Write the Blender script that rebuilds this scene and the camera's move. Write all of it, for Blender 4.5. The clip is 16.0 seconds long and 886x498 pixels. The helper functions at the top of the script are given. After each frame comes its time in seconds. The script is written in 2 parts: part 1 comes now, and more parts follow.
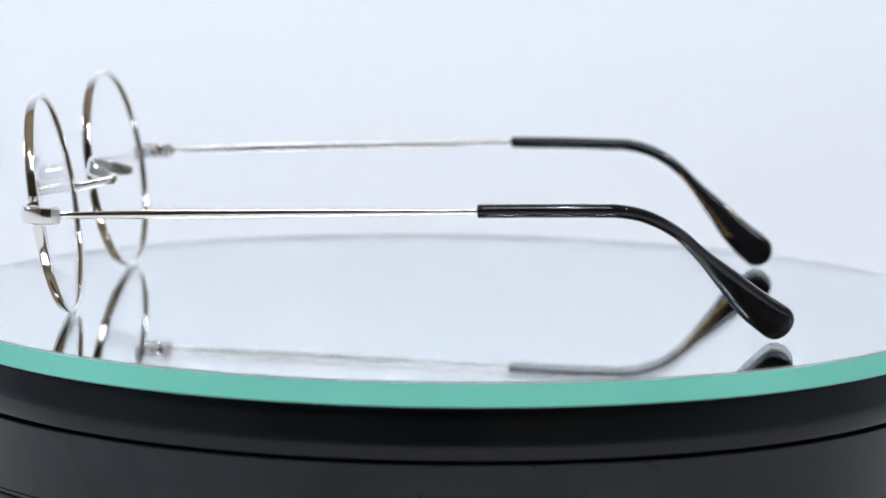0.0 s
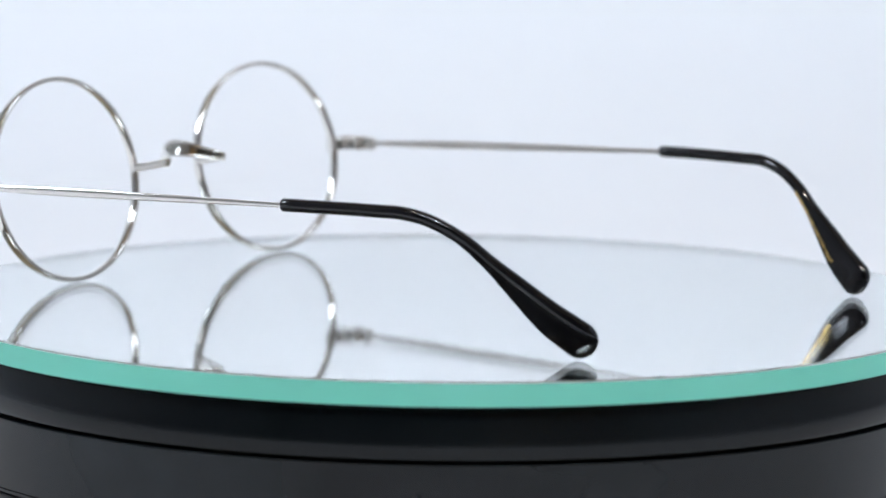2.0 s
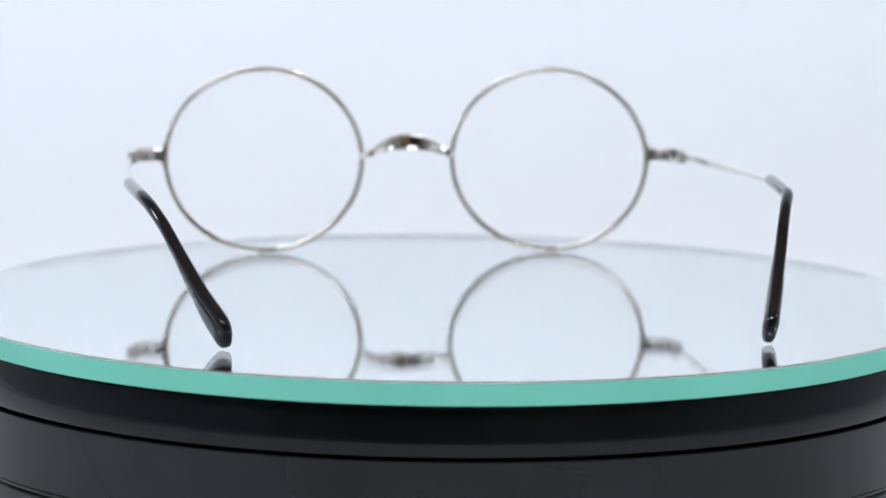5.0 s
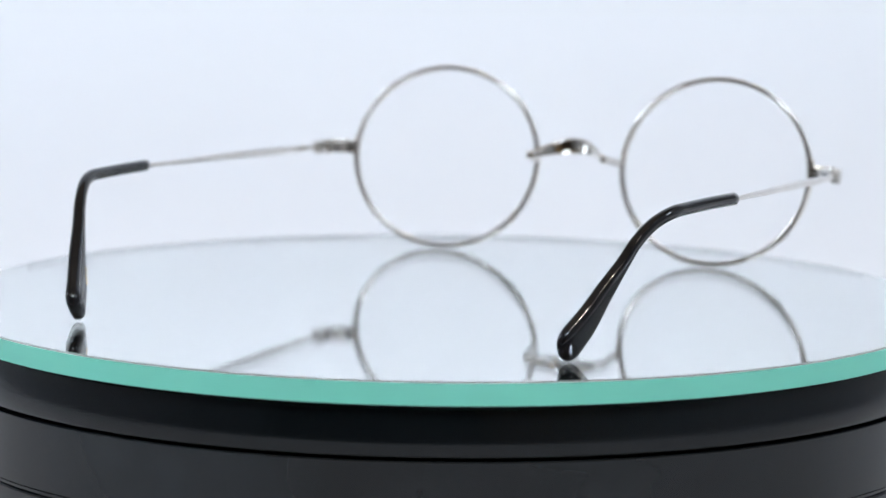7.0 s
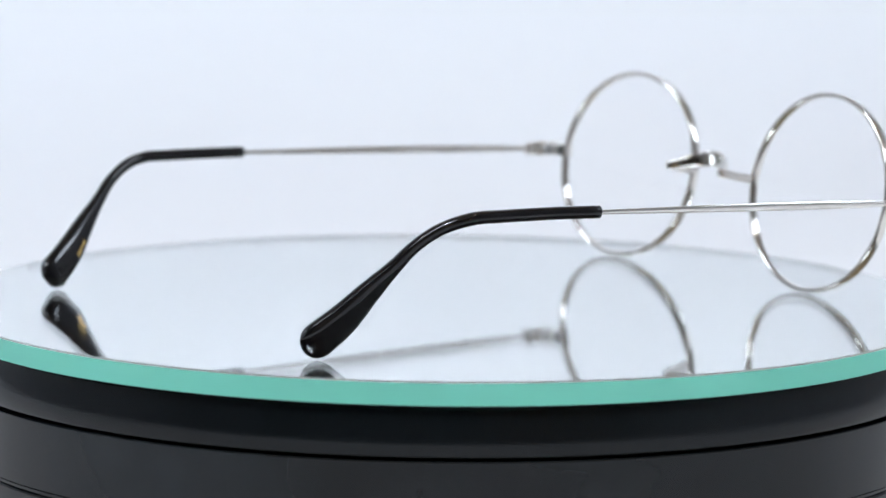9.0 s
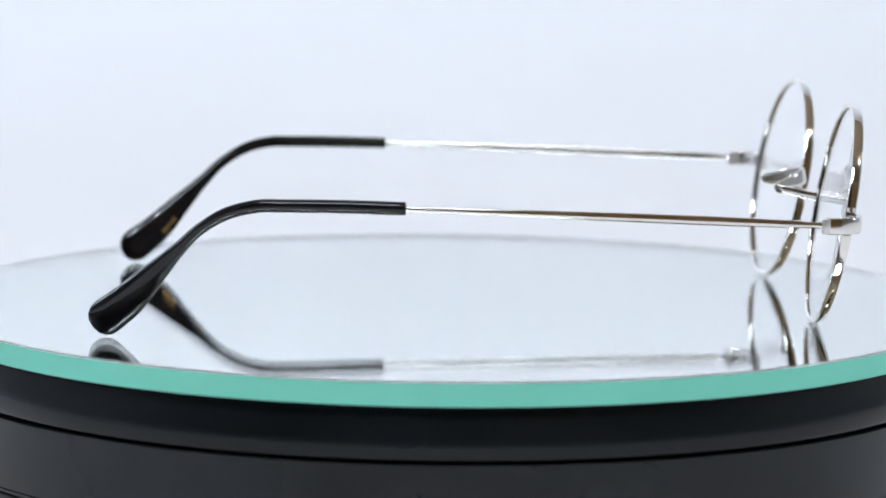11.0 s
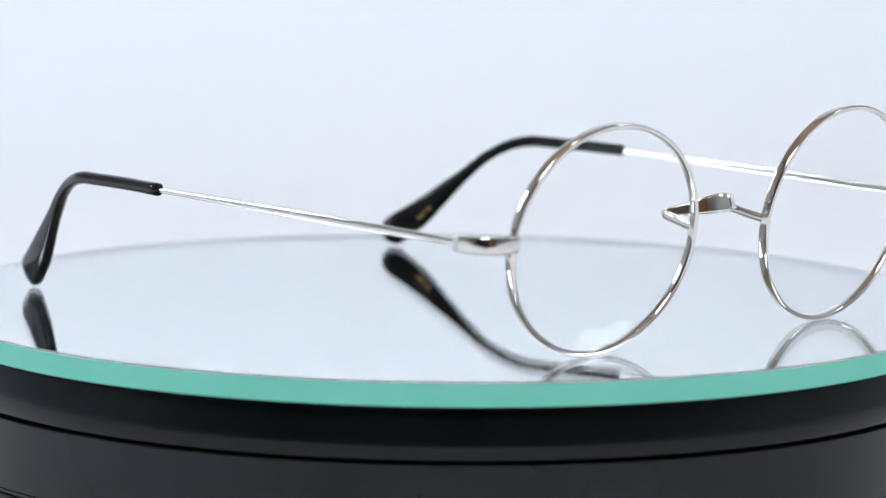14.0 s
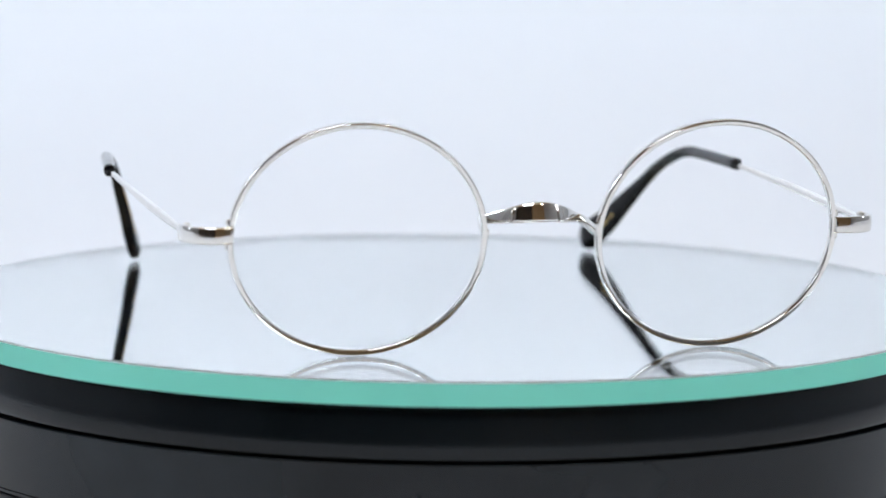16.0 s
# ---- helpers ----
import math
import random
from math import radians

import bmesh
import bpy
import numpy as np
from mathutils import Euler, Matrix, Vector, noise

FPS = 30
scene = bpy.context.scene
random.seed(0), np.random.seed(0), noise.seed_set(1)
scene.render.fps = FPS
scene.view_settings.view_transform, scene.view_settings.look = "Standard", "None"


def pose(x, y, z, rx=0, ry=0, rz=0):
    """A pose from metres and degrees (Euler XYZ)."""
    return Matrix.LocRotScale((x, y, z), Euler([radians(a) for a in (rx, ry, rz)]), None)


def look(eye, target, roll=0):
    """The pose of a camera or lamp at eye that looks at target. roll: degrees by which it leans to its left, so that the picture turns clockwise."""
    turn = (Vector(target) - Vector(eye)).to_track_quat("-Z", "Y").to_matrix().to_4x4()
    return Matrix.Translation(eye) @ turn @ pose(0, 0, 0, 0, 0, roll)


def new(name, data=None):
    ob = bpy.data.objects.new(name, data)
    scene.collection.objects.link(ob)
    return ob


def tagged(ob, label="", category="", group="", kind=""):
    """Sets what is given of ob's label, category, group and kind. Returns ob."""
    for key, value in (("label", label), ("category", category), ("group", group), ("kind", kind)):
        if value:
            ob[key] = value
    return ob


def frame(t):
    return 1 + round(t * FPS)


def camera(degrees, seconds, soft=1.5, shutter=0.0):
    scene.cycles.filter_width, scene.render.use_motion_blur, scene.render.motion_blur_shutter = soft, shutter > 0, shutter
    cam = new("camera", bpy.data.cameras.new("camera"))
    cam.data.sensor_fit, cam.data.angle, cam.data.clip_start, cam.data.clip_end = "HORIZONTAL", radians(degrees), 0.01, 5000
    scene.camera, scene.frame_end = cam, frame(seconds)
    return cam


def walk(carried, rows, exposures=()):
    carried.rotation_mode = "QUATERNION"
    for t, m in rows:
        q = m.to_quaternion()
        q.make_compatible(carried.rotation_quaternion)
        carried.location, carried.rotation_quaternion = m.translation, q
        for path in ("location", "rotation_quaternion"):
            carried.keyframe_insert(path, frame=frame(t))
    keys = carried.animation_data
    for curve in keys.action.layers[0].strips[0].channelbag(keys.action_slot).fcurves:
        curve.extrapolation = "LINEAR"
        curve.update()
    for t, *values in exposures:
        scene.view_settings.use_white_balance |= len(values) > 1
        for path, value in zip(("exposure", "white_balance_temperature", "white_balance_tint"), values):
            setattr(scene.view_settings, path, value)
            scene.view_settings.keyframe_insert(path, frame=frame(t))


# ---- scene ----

# ---------------------------------------------------------------- camera
cam = camera(16.51, 16.0)
cam.data.dof.use_dof = True
cam.data.dof.focus_distance = 0.562
cam.data.dof.aperture_fstop = 20.0


def eye_pose(dist, height, pitch):
    return pose(0, -dist, height, 90 + pitch, 0, 0.03) @ pose(0, 0, 0, 0, 0, 0.654)


NEAR = eye_pose(0.599, 0.0858, -7.296)
FAR = eye_pose(0.6163, 0.0907, -7.506)
walk(cam, [(0, NEAR), (3.0, NEAR), (3.2, FAR), (9.5, FAR), (9.7, NEAR), (16, NEAR)])

# ---------------------------------------------------------------- world and light
world = bpy.data.worlds.new("studio_world")
scene.world = world
world.use_nodes = True
world.node_tree.nodes["Background"].inputs[0].default_value = (0.8, 0.87, 1.0, 1)
world.node_tree.nodes["Background"].inputs[1].default_value = 0.25
scene.view_settings.exposure = -0.06


def area_lamp(name, eye, target, sx, sy, watts, colour):
    data = bpy.data.lights.new(name, "AREA")
    data.shape, data.size, data.size_y, data.energy, data.color = "RECTANGLE", sx, sy, watts, colour
    ob = new(name, data)
    ob.matrix_world = look(eye, target)
    return ob


area_lamp("softbox_overhead", (-0.12, -0.95, 1.3), (0, 1.3, 0.35), 0.7, 0.42, 13.6, (0.80, 0.884, 1.0))
area_lamp("softbox_side", (-1.33, 0.15, 0.76), (0, 1.0, 0.25), 0.22, 0.38, 8.6, (0.75, 0.853, 1.0))
area_lamp("softbox_fill", (1.35, 0.08, 0.82), (0, 1.0, 0.25), 0.2, 0.36, 3.4, (0.75, 0.853, 1.0))
# Added lamp without a known source: brightens the upper sweep that the mirror reflects.
wash = area_lamp("added_backdrop_wash", (0, 0.45, 1.75), (0, 1.27, 0.3), 1.6, 0.2, 3.3, (0.81, 0.90, 1.0))
wash.data.spread = radians(60)


# ---------------------------------------------------------------- materials
def material(name, colour, rough=0.5, metal=0.0, ior=1.5, trans=0.0, coat=0.0):
    m = bpy.data.materials.new(name)
    m.use_nodes = True
    b = m.node_tree.nodes["Principled BSDF"]
    b.inputs["Base Color"].default_value = (*colour, 1)
    b.inputs["Roughness"].default_value = rough
    b.inputs["Metallic"].default_value = metal
    b.inputs["IOR"].default_value = ior
    b.inputs["Transmission Weight"].default_value = trans
    b.inputs["Coat Weight"].default_value = coat
    return m


def vary(m, colours=None, scale=40.0, rough=None, bump=0.0, fine=600.0, dist=0.0002):
    """Two scales of noise: broad colour and roughness drift, fine relief."""
    nt = m.node_tree
    b = nt.nodes["Principled BSDF"]
    tc = nt.nodes.new("ShaderNodeTexCoord")
    n1 = nt.nodes.new("ShaderNodeTexNoise")
    n1.inputs["Scale"].default_value, n1.inputs["Detail"].default_value = scale, 4
    nt.links.new(tc.outputs["Object"], n1.inputs["Vector"])
    if colours:
        mix = nt.nodes.new("ShaderNodeValToRGB")
        mix.color_ramp.elements[0].position, mix.color_ramp.elements[1].position = 0.3, 0.7
        mix.color_ramp.elements[0].color, mix.color_ramp.elements[1].color = (*colours[0], 1), (*colours[1], 1)
        nt.links.new(n1.outputs["Fac"], mix.inputs["Fac"])
        nt.links.new(mix.outputs["Color"], b.inputs["Base Color"])
    if rough:
        mr = nt.nodes.new("ShaderNodeMapRange")
        mr.inputs["To Min"].default_value, mr.inputs["To Max"].default_value = rough
        nt.links.new(n1.outputs["Fac"], mr.inputs["Value"])
        nt.links.new(mr.outputs["Result"], b.inputs["Roughness"])
    if bump:
        n2 = nt.nodes.new("ShaderNodeTexNoise")
        n2.inputs["Scale"].default_value = fine
        nt.links.new(tc.outputs["Object"], n2.inputs["Vector"])
        bp = nt.nodes.new("ShaderNodeBump")
        bp.inputs["Strength"].default_value, bp.inputs["Distance"].default_value = bump, dist
        nt.links.new(n2.outputs["Fac"], bp.inputs["Height"])
        nt.links.new(bp.outputs["Normal"], b.inputs["Normal"])
    return m


SILVER = vary(material("polished_silver_metal", (0.86, 0.84, 0.81), 0.1, 1.0),
              ((0.75, 0.715, 0.665), (0.83, 0.80, 0.755)), 300, (0.05, 0.12), 0.05, 2500, 0.00003)
STEEL = vary(material("hinge_steel", (0.8, 0.79, 0.77), 0.4, 1.0), None, 500, (0.3, 0.5), 0.05, 3000, 0.00003)
ACETATE = vary(material("black_acetate", (0.006, 0.006, 0.007), 0.07, 0, 1.44),
               ((0.004, 0.004, 0.005), (0.010, 0.010, 0.011)), 250, (0.04, 0.1), 0.02, 1500, 0.00003)
GOLD = vary(material("gold_foil", (0.62, 0.42, 0.15), 0.35, 1.0), None, 900, (0.2, 0.4))
LENS = material("coated_clear_lens", (1, 1, 1), 0.0, 0, 1.14, 1.0)
PLATE = material("clear_plate_glass", (0.99, 1.0, 0.988), 0.0, 0, 1.5, 1.0)
MIRROR = material("silvered_mirror", (0.985, 0.995, 0.985), 0.01, 1.0)
EDGE = vary(material("ground_green_glass_edge", (0.2, 0.66, 0.53), 0.4, 0, 1.5),
            ((0.27, 0.82, 0.67), (0.32, 0.88, 0.73)), 30, (0.35, 0.5), 0.1, 1200, 0.00005)


def translucent(m, share, colour):
    """Light passes diffusely through part of the surface."""
    nt = m.node_tree
    b, out = nt.nodes["Principled BSDF"], nt.nodes["Material Output"]
    tr, mix = nt.nodes.new("ShaderNodeBsdfTranslucent"), nt.nodes.new("ShaderNodeMixShader")
    tr.inputs["Color"].default_value = (*colour, 1)
    mix.inputs["Fac"].default_value = share
    nt.links.new(b.outputs[0], mix.inputs[1])
    nt.links.new(tr.outputs[0], mix.inputs[2])
    nt.links.new(mix.outputs[0], out.inputs["Surface"])
    return m


translucent(EDGE, 0.5, (0.6, 0.95, 0.88))
ARRIS = vary(material("polished_glass_arris", (0.9, 0.97, 0.95), 0.15, 0, 1.5, 0.75), None, 80, (0.1, 0.25))
BLACK = vary(material("black_plastic", (0.006, 0.006, 0.007), 0.25, 0, 1.34),
             ((0.0022, 0.0034, 0.0042), (0.0058, 0.0080, 0.0095)), 16, (0.06, 0.34), 0.06, 900, 0.00005)
# Mottled tones put the drum's cloudy reflections into its colour.
DRUM = vary(material("mottled_black_plastic", (0.008, 0.008, 0.009), 0.25, 0, 1.36),
            ((0.0012, 0.0018, 0.0022), (0.016, 0.020, 0.023)), 20, (0.05, 0.42), 0.06, 900, 0.00005)
RUBBER = vary(material("black_rubber", (0.006, 0.006, 0.006), 0.7), None, 60, (0.6, 0.85))
PAPER = vary(material("white_paper", (0.86, 0.88, 0.92), 0.75),
             ((0.85, 0.87, 0.91), (0.87, 0.89, 0.925)), 3, (0.65, 0.85), 0.03, 500, 0.0001)
WALL = vary(material("painted_wall", (0.7, 0.7, 0.7), 0.8), ((0.66, 0.66, 0.67), (0.72, 0.72, 0.73)), 2, (0.7, 0.9), 0.1, 60, 0.001)
TAN = vary(material("tan_wall", (0.35, 0.22, 0.12), 0.7), ((0.50, 0.31, 0.15), (0.60, 0.38, 0.19)), 2, (0.6, 0.8), 0.1, 60, 0.001)
DARK_BROWN = vary(material("dark_brown_wall_paint", (0.09, 0.065, 0.045), 0.75), ((0.075, 0.053, 0.036), (0.115, 0.082, 0.055)), 2, (0.65, 0.85), 0.1, 60, 0.001)
BROWN = vary(material("brown_ceiling", (0.06, 0.06, 0.065), 0.8), ((0.42, 0.31, 0.2), (0.5, 0.38, 0.25)), 2, (0.7, 0.9), 0.1, 60, 0.001)
BULB = material("lamp_glass", (1, 1, 1), 0.3)
BULB.node_tree.nodes["Principled BSDF"].inputs["Emission Color"].default_value = (1.0, 0.9, 0.78, 1)
BULB.node_tree.nodes["Principled BSDF"].inputs["Emission Strength"].default_value = 600.0
COOL = material("cool_lamp_glass", (1, 1, 1), 0.3)
COOL.node_tree.nodes["Principled BSDF"].inputs["Emission Color"].default_value = (0.72, 0.84, 1.0, 1)
COOL.node_tree.nodes["Principled BSDF"].inputs["Emission Strength"].default_value = 600.0

MM = 0.001
TOP = -0.00025  # height of the mirror's upper face


# ---------------------------------------------------------------- mesh helpers
def part(name, bm, mat, parent=None, label="", smooth=True):
    me = bpy.data.meshes.new(name)
    bmesh.ops.recalc_face_normals(bm, faces=bm.faces[:])
    bm.to_mesh(me)
    bm.free()
    me.materials.append(mat)
    if smooth:
        me.polygons.foreach_set("use_smooth", [True] * len(me.polygons))
        me.set_sharp_from_angle(angle=radians(38))
    ob = new(name, me)
    ob.parent = parent
    if label:
        ob["label"] = label
    return ob


def smooth_path(rows, steps):
    """Catmull-Rom through rows of numbers."""
    a = np.array(rows, float)
    a = np.vstack([2 * a[0] - a[1], a, 2 * a[-1] - a[-2]])
    out = []
    for i in range(1, len(a) - 2):
        for k in range(steps):
            u = k / steps
            p0, p1, p2, p3 = a[i - 1:i + 3]
            out.append(0.5 * (2 * p1 + (p2 - p0) * u + (2 * p0 - 5 * p1 + 4 * p2 - p3) * u * u + (3 * p1 - p0 - 3 * p2 + p3) * u ** 3))
    out.append(a[-2])
    return np.array(out)


def section(w, h, power, n):
    """A super-ellipse, w across and h high."""
    pts = []
    for k in range(n):
        a = 2 * math.pi * (k + 0.5) / n
        c, s = math.cos(a), math.sin(a)
        pts.append((math.copysign(abs(c) ** (2 / power), c) * w / 2, math.copysign(abs(s) ** (2 / power), s) * h / 2))
    return pts


def sweep(rows, side, power=2.0, n=20, closed=False, cap=0.0, cap_start=0.0, bm=None):
    """Rows of x, y, z, width, height in millimetres; side is the way in which the width lies (or one for each row).
    cap: length of the rounded end, as a share of the end's height."""
    bm = bm or bmesh.new()
    rows = np.array(rows, float)
    if not closed:
        def ends(p, q, share):
            t = (p[:3] - q[:3]) / np.linalg.norm(p[:3] - q[:3])
            extra = []
            for a in (20, 40, 58, 72, 83, 88.5):
                r = p.copy()
                r[:3] = p[:3] + t * share * p[4] / 2 * math.sin(radians(a))
                r[3:5] = p[3:5] * math.cos(radians(a))
                extra.append(r)
            return extra
        tail = ends(rows[-1], rows[-2], cap) if cap else []
        head = ends(rows[0], rows[1], cap_start)[::-1] if cap_start else []
        rows = np.array(head + list(rows) + tail)
        if isinstance(side, list):
            side = [side[0]] * len(head) + side + [side[-1]] * len(tail)
        if isinstance(power, list):
            power = [power[0]] * len(head) + power + [power[-1]] * len(tail)
    count = len(rows)
    rings = []
    for i in range(count):
        p = Vector(rows[i][:3])
        a = Vector(rows[(i - 1) % count if closed else max(i - 1, 0)][:3])
        b = Vector(rows[(i + 1) % count if closed else min(i + 1, count - 1)][:3])
        t = (b - a).normalized()
        s = Vector(side[i] if isinstance(side, list) else side)
        s = (s - s.dot(t) * t).normalized()
        u = t.cross(s)
        rings.append([bm.verts.new((p + s * x + u * y) * MM) for x, y in section(rows[i][3], rows[i][4], power[i] if isinstance(power, list) else power, n)])
    for i in range(count if closed else count - 1):
        r, q = rings[i], rings[(i + 1) % count]
        for k in range(n):
            bm.faces.new((r[k], r[(k + 1) % n], q[(k + 1) % n], q[k]))
    if not closed:
        bm.faces.new(rings[0])
        bm.faces.new(rings[-1])
    return bm


def lathe(profile, n=96, closed=True, bm=None):
    """A profile of (radius, height) in millimetres turned about the z axis."""
    bm = bm or bmesh.new()
    rings = []
    for r, z in profile:
        if r < 1e-6:
            rings.append([bm.verts.new((0, 0, z * MM))])
        else:
            rings.append([bm.verts.new((r * MM * math.cos(2 * math.pi * k / n), r * MM * math.sin(2 * math.pi * k / n), z * MM)) for k in range(n)])
    pairs = list(zip(rings, rings[1:])) + ([(rings[-1], rings[0])] if closed and len(rings[0]) > 1 and len(rings[-1]) > 1 else [])
    for a, b in pairs:
        for k in range(n):
            j = (k + 1) % n
            loop = [a[k % len(a)], a[j % len(a)], b[j % len(b)], b[k % len(b)]]
            loop = list(dict.fromkeys(loop))
            if len(loop) > 2:
                bm.faces.new(loop)
    return bm


def box(bm, m, sx, sy, sz, bevel=0.0):
    made = bmesh.ops.create_cube(bm, size=1, matrix=m @ Matrix.Diagonal((sx, sy, sz, 1)))
    if bevel:
        edges = list({e for v in made["verts"] for e in v.link_edges})
        bmesh.ops.bevel(bm, geom=edges, offset=bevel, segments=2, affect="EDGES", profile=0.5)
    return bm


# ---------------------------------------------------------------- the studio
TABLE_Z = -0.042


def studio():
    # seamless paper: flat on the table, curving up behind
    bm = bmesh.new()
    prof = [(y, TABLE_Z) for y in np.linspace(-0.5, 0.36, 9)]
    for k in range(1, 25):
        a = radians(90 * k / 24)
        prof.append((0.36 + 0.94 * math.sin(a), TABLE_Z + 0.94 * (1 - math.cos(a))))
    prof.append((1.3, 1.9))
    cols = [[bm.verts.new((x, y, z)) for y, z in prof] for x in np.linspace(-1.45, 1.45, 13)]
    for a, b in zip(cols, cols[1:]):
        for i in range(len(prof) - 1):
            bm.faces.new((a[i], a[i + 1], b[i + 1], b[i]))
    tagged(part("backdrop", bm, PAPER, None, "", True), "seamless white paper sweep under and behind the turntable", "backdrop", kind="structure")
    for name, m, s, mat in (
            ("wall_left", pose(-1.75, -0.2, 0.5), (0.1, 4.2, 3.0), WALL),
            ("wall_right", pose(1.75, -0.2, 0.5), (0.1, 4.2, 3.0), WALL),
            ("wall_back", pose(0, 1.85, 0.5), (3.4, 0.1, 3.0), WALL),
            ("wall_front", pose(-0.68, -2.25, 0.5), (2.04, 0.1, 3.0), DARK_BROWN),
            ("wall_front_wood", pose(1.02, -2.25, 0.5), (1.36, 0.1, 3.0), TAN),
            ("floor", pose(0, -0.2, -1.05), (3.6, 4.2, 0.1), TAN),
            ("ceiling", pose(0, -0.2, 2.05), (3.6, 4.2, 0.1), BROWN)):
        tagged(part(name, box(bmesh.new(), m, *s), mat, smooth=False), ("wood-panelled" if mat is TAN and name[0] == "w" else "plain painted") + " studio " + name.split("_")[0], name.split("_")[0], kind="structure")
    table = tagged(new("table"), "white paper-covered studio table under the turntable", "table")
    part("tabletop", box(bmesh.new(), pose(0, -0.07, TABLE_Z - 0.022), 2.6, 0.86, 0.036, 0.004), WALL, table)
    for x in (-1.2, 1.2):
        for y in (-0.44, 0.3):
            part("leg", box(bmesh.new(), pose(x, y, (TABLE_Z - 0.04 - 1.0) / 2), 0.06, 0.06, 1.0 + TABLE_Z - 0.04, 0.003), WALL, table)


def ceiling_spots():
    for x, y, z, tone, glass in ((-0.55, -0.75, 1.5, "warm", BULB), (0.1, -1.0, 1.6, "cool white", COOL), (0.7, -0.6, 1.45, "warm", BULB)):
        spot = tagged(new("spotlight"), "small " + tone + " studio spotlight hanging from the ceiling", "spotlight", "studio spotlights")
        spot.matrix_world = aim = look((x, y, z), (0, 0, 0.02))
        part("housing", lathe([(0, 72), (28, 72), (40, 56), (43, -90), (40, -90), (38, 48), (0, 54)], 40, False), BLACK, spot, "black metal spotlight tube")
        part("bulb", lathe([(0, -10), (16, -7), (26, 2), (30, 14), (28, 26), (0, 36)], 32, False), glass, spot, "glowing " + tone + " bulb")
        stem = part("stem", lathe([(0, 30), (5, 30), (5, (2.0 - z) / MM), (0, (2.0 - z) / MM)], 16, False), BLACK, spot)
        stem.matrix_basis = aim.to_3x3().inverted().to_4x4() @ pose(0, 0.03, 0.045)


# ---------------------------------------------------------------- turntable
RADIUS, THICK = 100.4, 4.25


def turntable():
    table = tagged(new("turntable"), "round black plastic display turntable on white paper", "turntable")
    part("base", lathe([(0, -41.9), (97, -41.9), (99.4, -40.5), (100.2, -36), (100.2, -28.4), (99.6, -27.9), (99.6, -27.4), (100.2, -26.9),
                        (100.2, -14.55), (100.05, -14.42), (96, -14.4), (0, -14.4)], 160, False), DRUM, table, "glossy black drum with a fine seam")
    part("gap_ring", lathe([(0, -14.35), (97.5, -14.35), (97.5, -13.9), (0, -13.9)], 128, False), RUBBER, table)
    plat = part("platter", lathe([(0, -13.85), (98.9, -13.85), (99.8, -13.6), (100.1, -13.05), (100.1, -11.2), (99.9, -9.8), (99.6, -8.2), (99.2, -6.6), (98.8, -5.3), (98.6, -4.85),
                                  (95.6, -4.75), (0, -4.75)], 160, False), BLACK, table, "black rotating platter with a rounded rim")
    return table, plat


def mirror_disc():
    disc = tagged(new("mirror_disc"), "round thick mirror with a ground green glass edge", "mirror")
    part("glass_plate", lathe([(0, -THICK + 0.1), (RADIUS - 0.5, -THICK + 0.1), (RADIUS - 0.5, 0), (0, 0)], 192, False), PLATE, disc,
         "clear glass plate")
    part("silvering", lathe([(0, -THICK - 0.03), (RADIUS - 1.2, -THICK - 0.03), (RADIUS - 1.2, -THICK + 0.02), (0, -THICK + 0.02)], 192, False), MIRROR, disc,
         "silvered mirror back")
    part("back_paint", lathe([(0, -THICK - 0.38), (RADIUS - 0.9, -THICK - 0.38), (RADIUS - 0.9, -THICK - 0.05), (0, -THICK - 0.05)], 192, False), RUBBER, disc,
         "black paint over the silvering")
    part("ground_edge", lathe([(RADIUS - 0.45, -THICK), (RADIUS, -THICK), (RADIUS, -0.32), (RADIUS - 0.45, -0.32)], 192), EDGE, disc,
         "frosted turquoise glass edge")
    part("arris", lathe([(RADIUS - 0.45, -0.3), (RADIUS, -0.3), (RADIUS - 0.3, -0.01), (RADIUS - 0.45, -0.01)], 192), ARRIS, disc,
         "polished bevel of the glass edge")
    return disc


# ---------------------------------------------------------------- eyeglasses
RIM_A, RIM_B, RIM_Z = 22.15, 20.35, 20.72


def rim_frame(s):
    """Centre, and the ways across, up and forward of one lens plane; s is 1 for the wearer's right, -1 for the left."""
    wrap, tilt = radians(-2.9 * s), radians(9.2)
    across = Vector((math.cos(wrap), math.sin(wrap), 0))
    ahead = Vector((-math.sin(wrap), math.cos(wrap), 0))
    up = Vector((0, 0, 1)) * math.cos(tilt) + ahead * math.sin(tilt)
    front = across.cross(up) * -1
    return Vector((32.43 * s + 0.2, 71.5, RIM_Z)), across, up, front


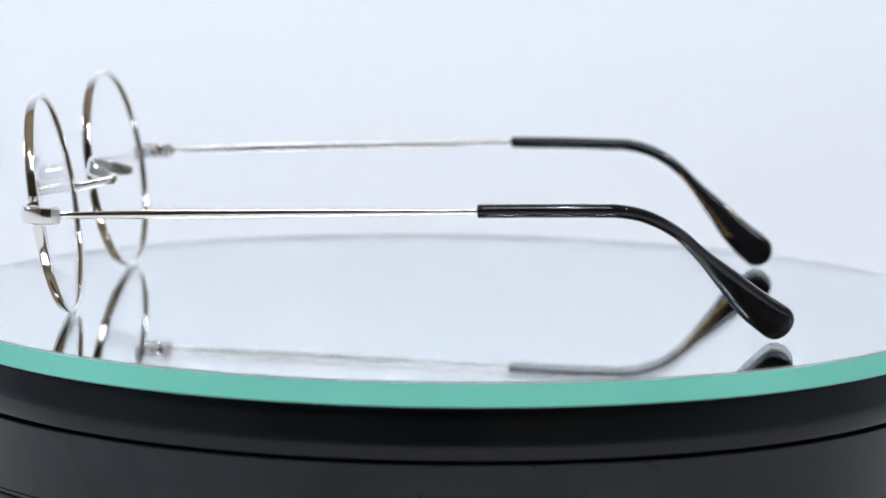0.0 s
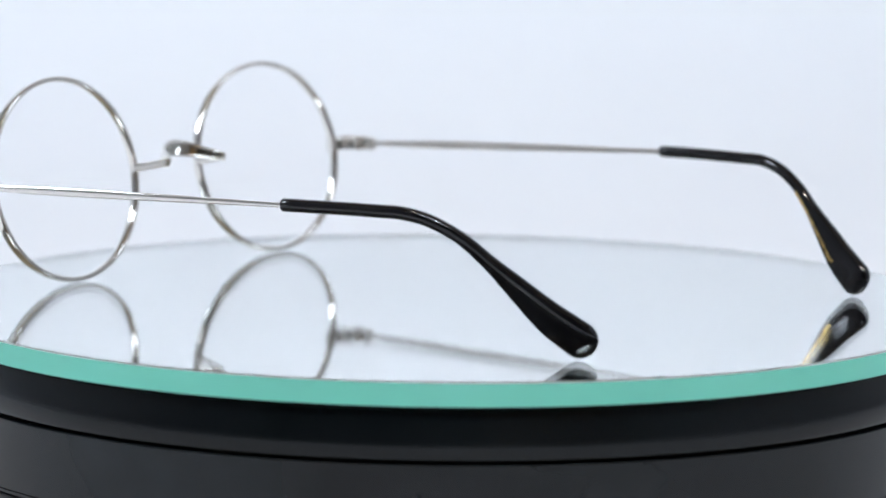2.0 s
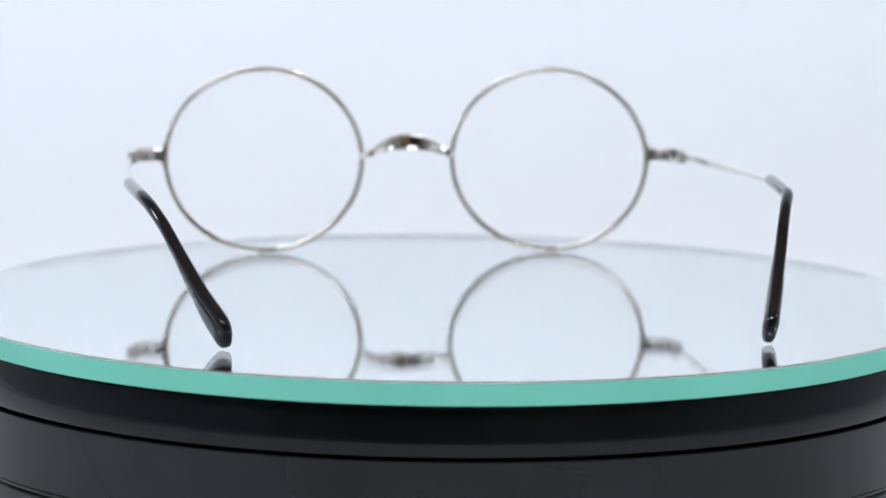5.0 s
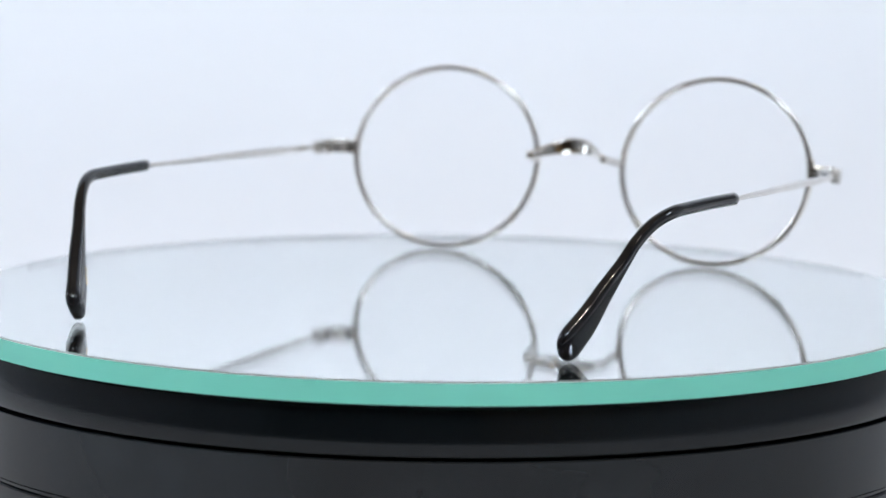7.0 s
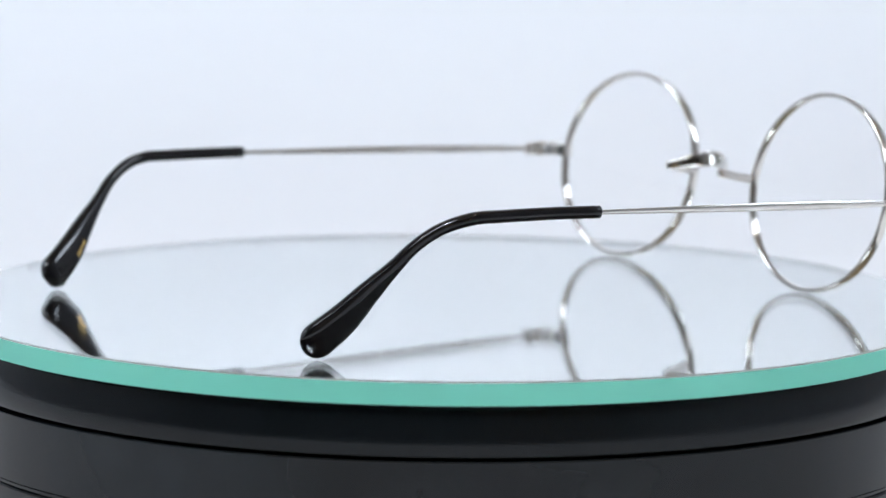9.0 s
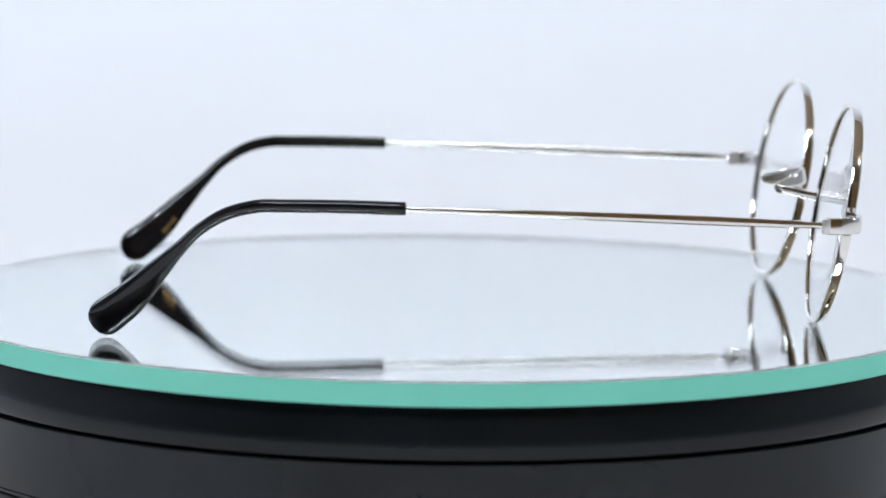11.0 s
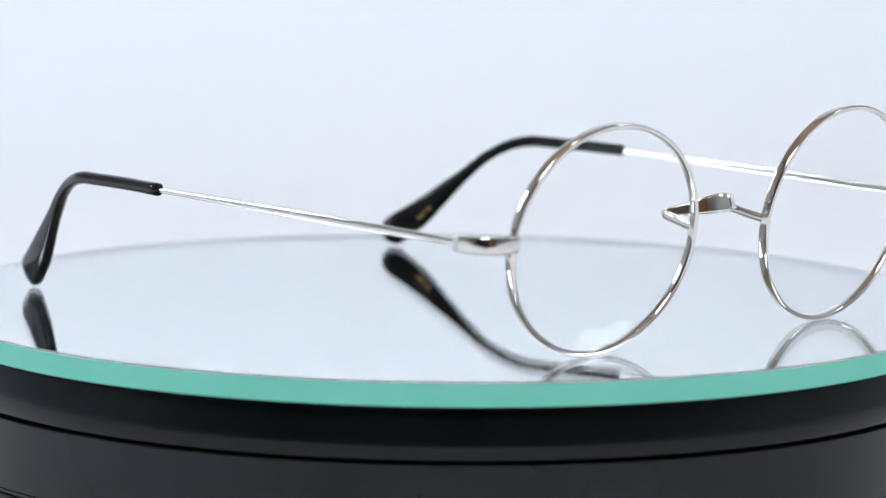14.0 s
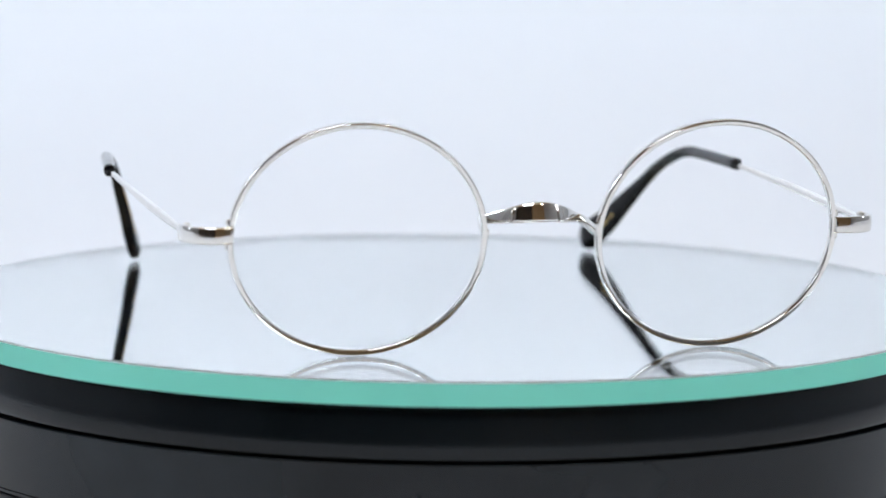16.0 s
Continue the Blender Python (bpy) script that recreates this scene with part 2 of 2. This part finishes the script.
def eyeglasses():
    glasses = tagged(new("eyeglasses"), "round silver wire eyeglasses with black temple tips standing on the mirror", "eyeglasses")
    for s in (-1, 1):
        c, across, up, front = rim_frame(s)

        def on_rim(a, out=0.0, fwd=0.0):
            ca, sa = math.cos(radians(a)), math.sin(radians(a))
            return c + across * ((RIM_A + out) * ca * s) + up * ((RIM_B + out) * sa) + front * fwd

        rows, sides = [], []
        for k in range(144):
            p = on_rim(360 * k / 144)
            rows.append((*p, 1.9, 1.08))
            sides.append(tuple(front))
        part("rim", sweep(rows, sides, 3.8, 24, True), SILVER, glasses)
        # clear lens, a shallow shell
        bm = bmesh.new()
        curve = 260.0
        skins = []
        for thick in (0.55, -0.55):
            rings = [[bm.verts.new((c + front * (0.9 + thick)) * MM)]]
            for j in range(1, 13):
                f = j / 12
                ring = []
                for k in range(96):
                    a = 2 * math.pi * k / 96
                    u, v = (RIM_A - 0.35) * f * math.cos(a), (RIM_B - 0.35) * f * math.sin(a)
                    ring.append(bm.verts.new((c + across * u + up * v + front * (0.9 + thick - (u * u + v * v) / (2 * curve))) * MM))
                rings.append(ring)
            for a, b in zip(rings, rings[1:]):
                for k in range(96):
                    loop = list(dict.fromkeys([a[k % len(a)], a[(k + 1) % len(a)], b[(k + 1) % 96], b[k]]))
                    bm.faces.new(loop)
            skins.append(rings[-1])
        for k in range(96):
            bm.faces.new((skins[0][k], skins[0][(k + 1) % 96], skins[1][(k + 1) % 96], skins[1][k]))
        lens = part("lens", bm, LENS, glasses, "clear glass lens")
        lens.visible_shadow = False
        # end piece, bent round to the hinge
        path = smooth_path([(54.6, 71.6, 21.8, 1.3, 2.9), (57.6, 71.8, 21.8, 1.35, 3.0), (60.5, 70.7, 21.8, 1.35, 3.0), (62.0, 68.3, 21.8, 1.3, 3.0), (62.4, 65.3, 21.8, 1.2, 2.9)], 6)
        rows = [(x * s, y, z, w, h) for x, y, z, w, h in path]
        tang = [np.array(rows[min(i + 1, len(rows) - 1)][:3]) - np.array(rows[max(i - 1, 0)][:3]) for i in range(len(rows))]
        part("end_piece", sweep(rows, [(t[1], -t[0], 0) for t in tang], 4.5, 24, cap=0.16, cap_start=0.1), SILVER, glasses)
        # closing block over and under it
        for dz in (2.0, -2.0):
            bm = lathe([(0, -0.55), (0.6, -0.55), (0.75, -0.4), (0.75, 0.4), (0.6, 0.55), (0, 0.55)], 20, False)
            ob = part("closing_block", bm, SILVER, glasses)
            a = math.degrees(math.asin((21.9 + dz - RIM_Z) / RIM_B))
            ob.location = on_rim(a, 0.35) * MM
        bm = box(bmesh.new(), pose(62.3 * s * MM, 65.2 * MM, 21.8 * MM), 1.5 * MM, 1.5 * MM, 2.75 * MM, 0.25 * MM)
        part("hinge_block", bm, STEEL, glasses, "bright metal hinge block at the temple's end")
        # hinge on the inner side
        for dz, r in ((-0.95, 0.66), (0, 0.64), (0.95, 0.66)):
            ob = part("hinge_knuckle", lathe([(0, -0.44), (r - 0.1, -0.44), (r, -0.34), (r, 0.34), (r - 0.1, 0.44), (0, 0.44)], 20, False), STEEL, glasses)
            ob.location = (61.5 * s * MM, 65.7 * MM, (21.9 + dz) * MM)
        bm = lathe([(0, 1.3), (0.5, 1.3), (0.55, 1.42), (0.4, 1.56), (0, 1.6)], 16, False)
        ob = part("hinge_screw", bm, STEEL, glasses)
        ob.location = (61.5 * s * MM, 65.7 * MM, 21.9 * MM)
        bm = box(bmesh.new(), pose(57.9 * s * MM, 69.5 * MM, 21.8 * MM, 0, 0, 58 * s), 1.0 * MM, 5.2 * MM, 2.4 * MM, 0.2 * MM)
        part("hinge_plate", bm, STEEL, glasses)
        for dz in (-0.55, 0.55):
            bm = box(bmesh.new(), pose(56.3 * s * MM, 70.4 * MM, (21.8 + dz) * MM, 0, 0, 58 * s), 1.12 * MM, 1.5 * MM, 0.7 * MM)
            part("hinge_slot", bm, RUBBER, glasses, "dark slot in the hinge plate", False)
        ob = part("rivet", lathe([(0, -0.35), (0.35, -0.3), (0.45, 0), (0.35, 0.3), (0, 0.35)], 14, False), RUBBER, glasses)
        ob.location = (58.7 * s * MM, 68.35 * MM, 21.8 * MM)
        # metal temple
        sx, sz = (65.1, 24.85) if s > 0 else (64.0, 24.4)
        prof = [(0, 0.9, 1.5), (0.03, 0.8, 1.05), (0.08, 0.85, 1.35), (0.25, 0.95, 1.65), (0.45, 0.95, 1.6), (0.65, 0.9, 1.35), (0.85, 0.8, 1.0), (1.0, 0.75, 0.85)]
        rows = []
        for f, w, h in prof:
            bow = math.sin(math.pi * f) * 0.5
            rows.append((s * (62.0 + (sx - 62.0) * f + bow), 65.6 - (65.6 + 14) * f, 21.9 + (sz - 21.9) * f + 0.25 * bow, w, h))
        part("temple", sweep(smooth_path(rows, 6), (1, 0, 0), 3.2, 20), SILVER, glasses)
        # black tip
        if s < 0:
            tip = [(-64, -10.5, 24.4, 2.3, 2.4), (-63.4, -20.8, 24.6, 2.3, 2.4), (-62.6, -30.7, 24.7, 2.3, 2.4), (-62, -35.7, 24.6, 2.3, 2.4),
                   (-60.6, -40.6, 23.4, 2.2, 2.3), (-58.4, -45.7, 20.5, 2.2, 2.2), (-56.2, -49.8, 16.6, 2.3, 2.6), (-53.6, -54.6, 11.8, 2.6, 4.4),
                   (-51.0, -59.1, 7.2, 2.9, 6.1), (-48.5, -63.8, 3.55, 3.0, 6.8)]
        else:
            tip = [(65.1, -9.9, 24.8, 2.3, 2.4), (64, -19.9, 24.95, 2.3, 2.4), (62.9, -30.7, 24.9, 2.3, 2.4), (62.3, -36.2, 24.7, 2.3, 2.4),
                   (60.7, -41.6, 23.1, 2.2, 2.3), (59.2, -46.3, 20.1, 2.2, 2.2), (58.0, -49.9, 16.5, 2.3, 2.6), (56.3, -54.4, 11.8, 2.6, 4.4),
                   (54.8, -58.7, 7.2, 2.9, 6.1), (53.3, -63.1, 3.55, 3.0, 6.8)]
        path = smooth_path(tip, 6)
        sleeve = part("temple_tip", sweep(path, (1, 0, 0), [2.2 + 0.8 * min(max((i - 22) / 12, 0), 1) for i in range(len(path))], 36, cap=0.95, cap_start=0.25), ACETATE, glasses, "glossy black acetate temple tip")
        # worn gold stamp on the inner face: a line of letters on one tip, a short mark on the other
        bars = [(i + f, 0.2 + 0.5 * ((7 * i + k) % 5) / 5, 0.95) for i in range(31, 46) for k, f in enumerate((0.0, 0.5))] if s > 0 else []
        bars += [(46.2, 0.9, 1.3), (47.0, 0.9, 1.3), (47.9, 0.5, 0.8)] if s > 0 else [(45.4, 1.3, 1.0), (46.6, 1.1, 0.7), (47.6, 1.4, 1.2)]
        bm = bmesh.new()
        for at, length, wide in bars:
            i, f = int(at), at - int(at)
            row = path[i] * (1 - f) + path[i + 1] * f
            p, t = Vector(row[:3]), Vector(path[i + 1][:3] - path[i][:3]).normalized()
            inward = Vector((-s, 0, 0))
            inward = (inward - inward.dot(t) * t).normalized()
            u = t.cross(inward)
            rot3 = Matrix((t, u, inward)).transposed().to_4x4()
            m = Matrix.Translation((p + inward * (row[3] * 0.485 - 0.045) + u * (s * 0.2 * row[4])) * MM) @ rot3
            box(bm, m, length * MM, wide * MM, 0.12 * MM)
        part("stamp", bm, GOLD, sleeve, "worn gold stamped bars", False)
    # bridge: arms run back from the rims to a broad saddle
    half = [(10.1, 72.2, 21.3, 1.3, 1.7), (9.8, 69.6, 21.8, 1.25, 1.6), (9.5, 66.8, 22.4, 1.2, 1.6), (9.2, 64.9, 22.8, 1.1, 1.65), (8.6, 64.4, 23.0, 1.05, 1.7),
            (7.3, 66.2, 23.45, 0.95, 2.05), (5.0, 69.0, 24.15, 0.95, 2.75), (2.6, 70.4, 24.65, 1.0, 3.35), (0, 70.8, 24.85, 1.0, 3.55)]
    rows = smooth_path(half + [(-x, y, z, w, h) for x, y, z, w, h in half[-2::-1]], 6)
    tang = [rows[min(i + 1, len(rows) - 1)][:3] - rows[max(i - 1, 0)][:3] for i in range(len(rows))]
    part("bridge", sweep(rows, [(t[1], -t[0], 0.25 * abs(t[0])) for t in tang], 3.4, 28, cap=0.2, cap_start=0.2), SILVER, glasses)
    return glasses


studio()
ceiling_spots()
table, platter = turntable()
disc = mirror_disc()
glasses = eyeglasses()


def motions():
    """The platter, the mirror and the eyeglasses turn together about the upright axis."""
    def turn(t, high):
        return pose(0, 0, high, 0, 0, 85.96 - 15.768 * t - 0.0014 * (t - 8) ** 2)
    for thing, high in ((platter, 0), (disc, TOP), (glasses, TOP)):
        walk(thing, [(t, turn(t, high)) for t in range(17)])


motions()
